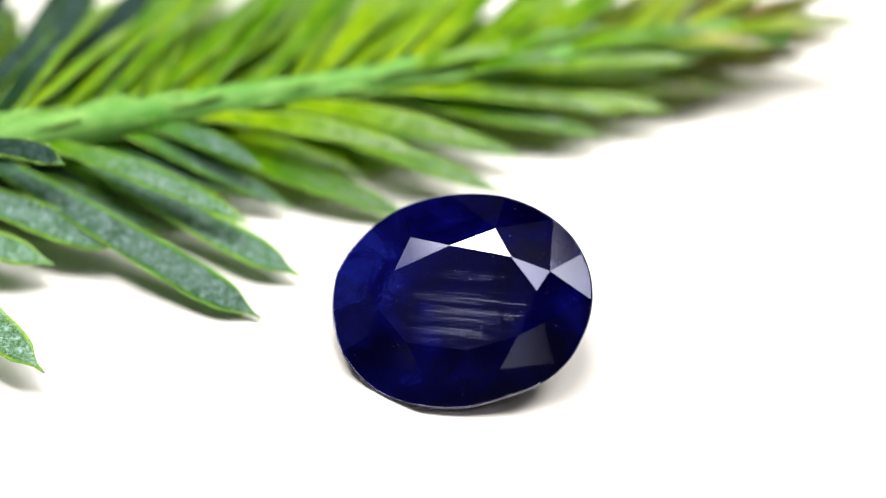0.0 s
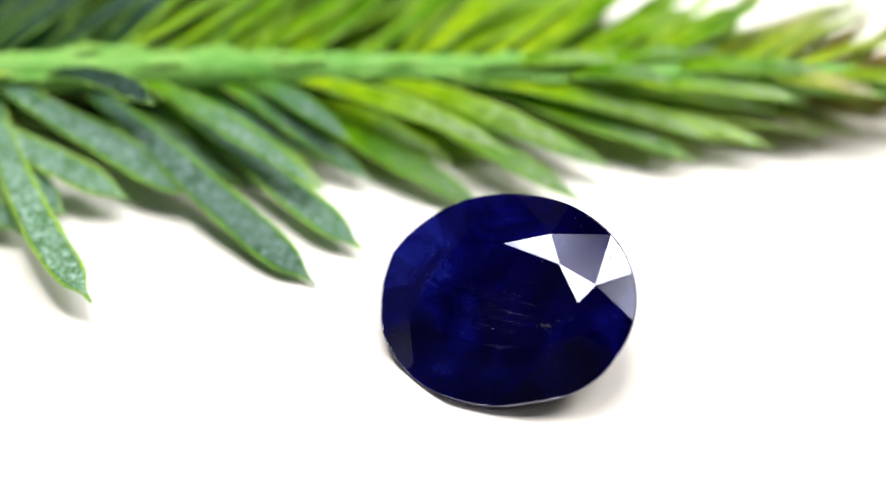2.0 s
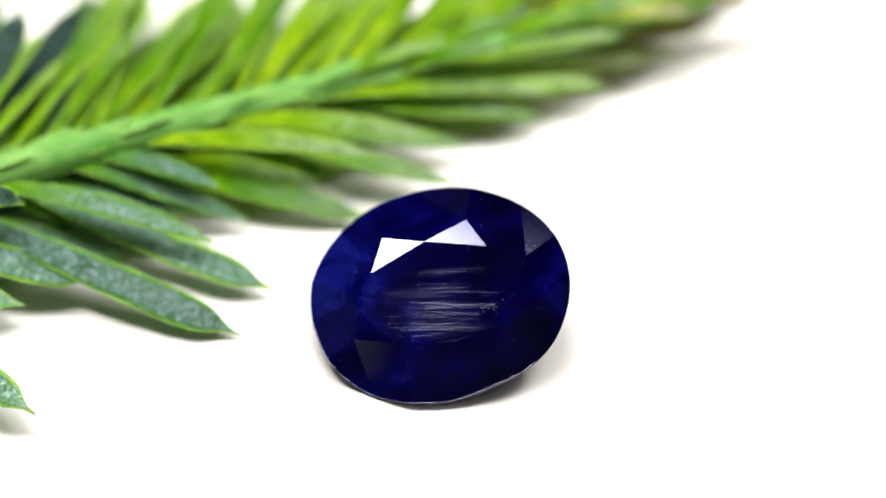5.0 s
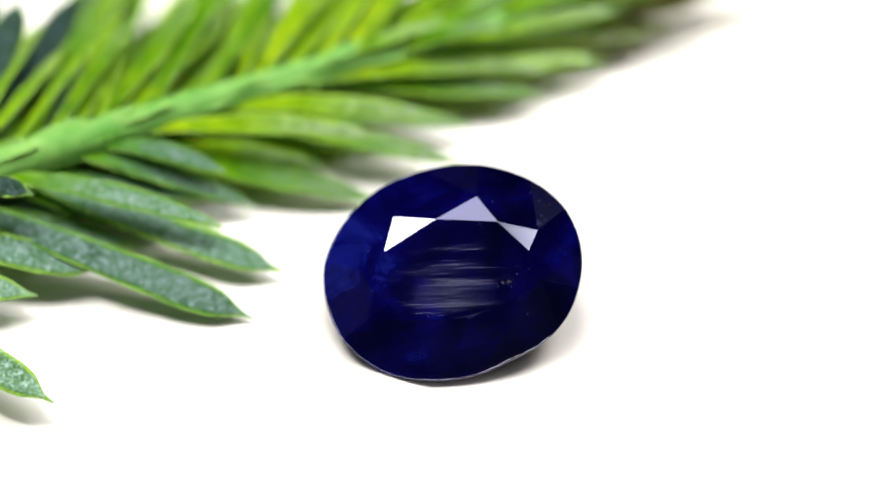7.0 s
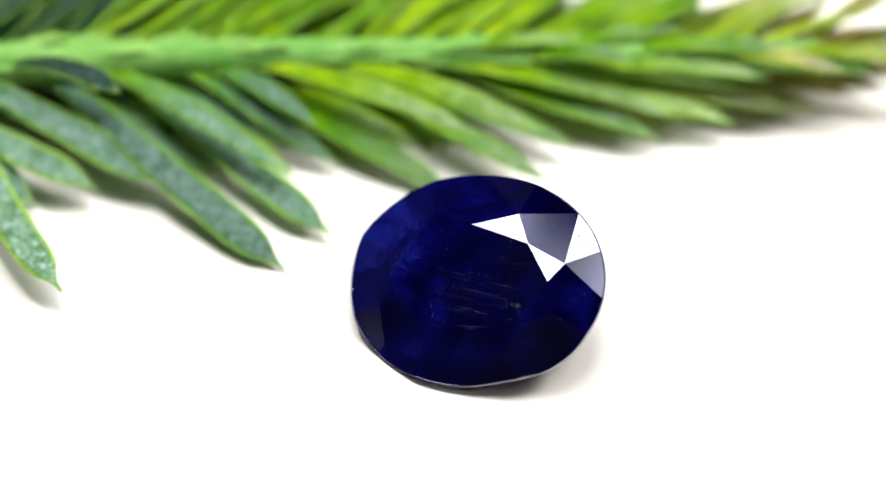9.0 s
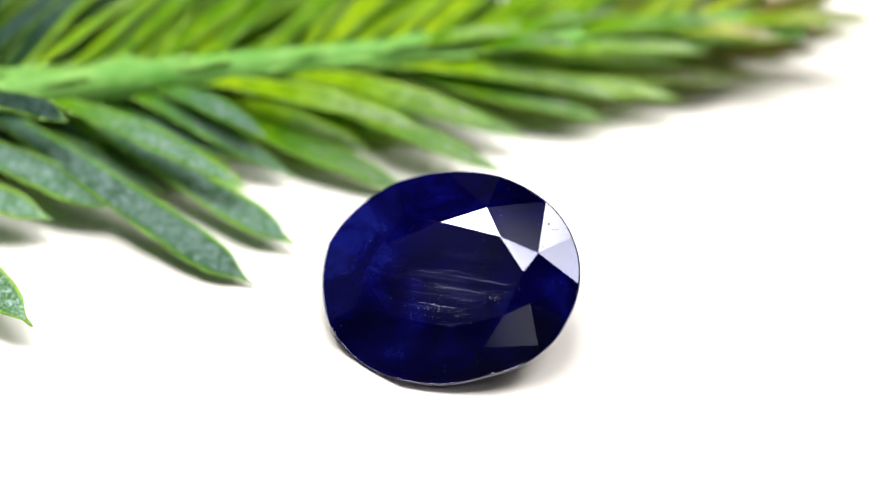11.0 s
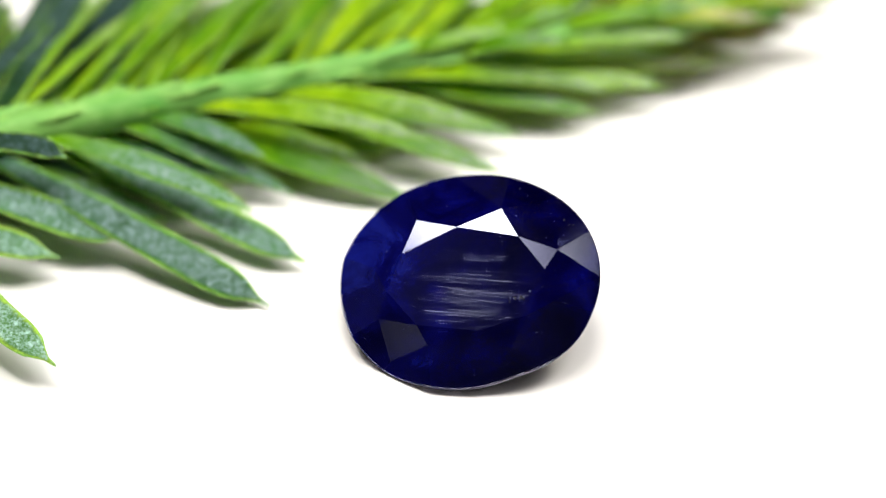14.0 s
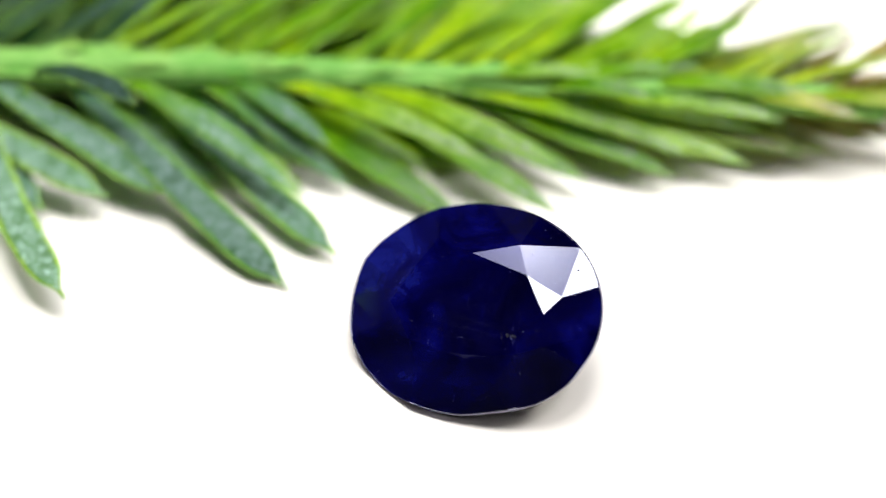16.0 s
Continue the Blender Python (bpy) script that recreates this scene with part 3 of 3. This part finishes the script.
front_leaf(-0.54, (0.629, 1.260, 0.160), 0.088, G, -0.05, 0.08, 25)
front_leaf(-0.44, (0.540, 1.187, 0.105), 0.095, G, -0.03, 0.02, 15, 0.06)
front_leaf(-0.29, (0.852, 1.414, 0.228), 0.080, G, -0.04, 0.07, 25)
front_leaf(-0.17, (0.864, 1.300, 0.12), 0.095, G, -0.04, 0.02, 15, 0.05)
front_leaf(-0.11, (0.408, 1.359, 0.38), 0.087, G, -0.04, 0.10, 10)
front_leaf(0.27, (1.173, 1.590, 0.155), 0.080, T, -0.04, 0.06, 25)
front_leaf(0.42, (1.225, 1.462, 0.11), 0.087, T, -0.04, 0.02, 15, 0.04)
front_leaf(0.60, (1.370, 1.576, 0.10), 0.079, W, -0.03, 0.02, 15)
front_leaf(0.84, (1.625, 1.661, 0.20), 0.079, W, 0.0, 0.04, 15)
front_leaf(0.72, (1.312, 1.575, 0.30), 0.079, W, 0.0, 0.06, 15)
front_leaf(0.89, (1.483, 1.620, 0.12), 0.079, W, 0.0, 0.02, 15)


# smaller leaves lower down between them
front_leaf(-1.72, (-1.020, 0.900, 0.10), 0.085, M, -0.03, 0.02, 10, 0.06)
front_leaf(-1.60, (-0.985, 0.760, 0.06), 0.097, G, 0.0, 0.0, 10, 0.10)
front_leaf(-1.20, (-0.480, 0.980, 0.10), 0.097, G, -0.03, 0.0, 10, 0.10)
front_leaf(-0.80, (0.000, 1.130, 0.12), 0.097, G, -0.03, 0.0, 15, 0.08)
front_leaf(-0.62, (0.180, 1.080, 0.10), 0.097, G, -0.03, 0.0, 15, 0.10)
front_leaf(-0.05, (0.980, 1.450, 0.28), 0.087, G, -0.03, 0.05, 20)
front_leaf(0.10, (1.060, 1.400, 0.14), 0.087, T, -0.03, 0.02, 15, 0.05)
front_leaf(-2.35, (-1.640, 0.760, 0.06), 0.125, M, 0.0, 0.0, 10, 0.14)
front_leaf(-2.05, (-1.360, 0.760, 0.05), 0.125, M, 0.0, 0.0, 10, 0.14)
front_leaf(-1.80, (-1.180, 0.800, 0.05), 0.115, M, 0.0, 0.0, 10, 0.14)
front_leaf(-2.70, (-2.050, 0.420, 0.10), 0.122, B, 0.05, 0.03, 8, 0.08)
front_leaf(-3.05, (-2.200, 0.300, 0.08), 0.129, B, 0.08, 0.03, 8, 0.08)


# short low leaves under the long ones, four coloured dark for the gaps' shade
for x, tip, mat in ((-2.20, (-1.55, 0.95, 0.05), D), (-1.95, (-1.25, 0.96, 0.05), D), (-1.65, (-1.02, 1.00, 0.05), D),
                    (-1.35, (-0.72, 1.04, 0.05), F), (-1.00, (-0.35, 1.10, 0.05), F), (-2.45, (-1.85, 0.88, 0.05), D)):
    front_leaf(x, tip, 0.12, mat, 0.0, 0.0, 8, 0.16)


def far_side():
    """Leaves of the far side, in two layers, short ones over the young end and small scales along the stem."""
    rng = random.Random(7)
    for layer, (x0, count, gap) in enumerate(((-3.4, 42, 0.113), (-3.35, 40, 0.118), (-3.3, 38, 0.122))):
        for i in range(count):
            x = x0 + gap * i + rng.uniform(-0.07, 0.07)
            grow = min(1.0, max(0.0, (x + 3.0) / 4.2))
            angle = radians(64 - 26 * grow + rng.uniform(-13, 13))
            length = (1.2 - 0.5 * grow) * rng.uniform(0.7, 1.12)
            b = stem_at(x) + Vector((0, 0.03, 0.03 - 0.06 * layer))
            tip = b + Vector((math.cos(angle) * length, math.sin(angle) * length, 0))
            tip.z = (rng.uniform(0.28, 0.5), rng.uniform(0.16, 0.3), rng.uniform(0.04, 0.12))[layer]
            if (x > 0.95 and layer == 2) or (x > 0.55 and layer == 1 and i % 2) or (x > 0.9 and layer == 0 and i % 2):
                continue
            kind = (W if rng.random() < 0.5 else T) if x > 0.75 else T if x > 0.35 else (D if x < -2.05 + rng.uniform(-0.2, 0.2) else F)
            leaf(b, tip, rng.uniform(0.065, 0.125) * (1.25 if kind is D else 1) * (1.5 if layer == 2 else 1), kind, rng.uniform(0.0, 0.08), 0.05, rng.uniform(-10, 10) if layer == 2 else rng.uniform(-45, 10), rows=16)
    for i in range(24):
        x = -3.5 + 0.085 * i + rng.uniform(-0.05, 0.05)
        angle = radians(rng.uniform(52, 80))
        length = rng.uniform(0.8, 1.45)
        b = stem_at(x) + Vector((0, 0.03, -0.03))
        tip = b + Vector((math.cos(angle) * length, math.sin(angle) * length, 0))
        tip.z = rng.uniform(0.05, 0.32)
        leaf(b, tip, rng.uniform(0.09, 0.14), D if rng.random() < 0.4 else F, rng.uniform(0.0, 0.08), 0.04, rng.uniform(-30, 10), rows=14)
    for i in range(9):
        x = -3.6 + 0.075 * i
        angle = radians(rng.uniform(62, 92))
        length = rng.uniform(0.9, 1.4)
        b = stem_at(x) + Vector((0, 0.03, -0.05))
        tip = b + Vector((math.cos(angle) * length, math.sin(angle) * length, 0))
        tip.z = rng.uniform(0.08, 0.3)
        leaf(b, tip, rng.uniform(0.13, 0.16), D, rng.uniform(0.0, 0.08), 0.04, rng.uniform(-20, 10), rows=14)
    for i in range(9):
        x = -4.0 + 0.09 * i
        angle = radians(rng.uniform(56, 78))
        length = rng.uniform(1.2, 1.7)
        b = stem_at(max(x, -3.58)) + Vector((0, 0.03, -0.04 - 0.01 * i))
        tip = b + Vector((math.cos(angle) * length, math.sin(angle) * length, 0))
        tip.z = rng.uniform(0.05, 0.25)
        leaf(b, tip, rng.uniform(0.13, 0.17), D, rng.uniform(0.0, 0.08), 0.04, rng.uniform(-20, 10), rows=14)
    for i in range(14):
        x = -2.9 + 0.16 * i + rng.uniform(-0.05, 0.05)
        angle = radians(rng.uniform(48, 66))
        length = rng.uniform(1.15, 1.45)
        b = stem_at(x) + Vector((0, 0.03, -0.09))
        tip = b + Vector((math.cos(angle) * length, math.sin(angle) * length, 0))
        tip.z = rng.uniform(0.04, 0.10)
        leaf(b, tip, rng.uniform(0.11, 0.15), F, rng.uniform(0.0, 0.06), 0.0, rng.uniform(-10, 10), rows=14)
    for i in range(7):
        x = -0.5 + 0.25 * i + rng.uniform(-0.08, 0.08)
        b = stem_at(x) + Vector((0, 0, 0.03))
        tip = b + Vector((rng.uniform(0.5, 0.7), rng.uniform(-0.05, 0.2), rng.uniform(0.0, 0.06)))
        leaf(b, tip, 0.085, G if x < 0.6 else T, 0.0, 0.06, rng.uniform(-15, 15), rows=14)
    for i in range(56):
        x = -3.3 + 0.08 * i + rng.uniform(-0.04, 0.04)
        a = rng.uniform(-0.2, math.pi + 0.2)
        r = 0.075 - 0.012 * (x + 3.3)
        out = Vector((0, math.cos(a), math.sin(a)))
        b = stem_at(x) + out * r * 0.7
        tip = stem_at(x + rng.uniform(0.26, 0.42)) + out * (r + rng.uniform(-0.01, 0.05))
        leaf(b, tip, rng.uniform(0.03, 0.06), F if i % 4 == 0 else STEM, 0.0, 0.01, 0, rows=8)


far_side()


def motions():
    """Only the camera moves in this shot."""
    return None


motions()
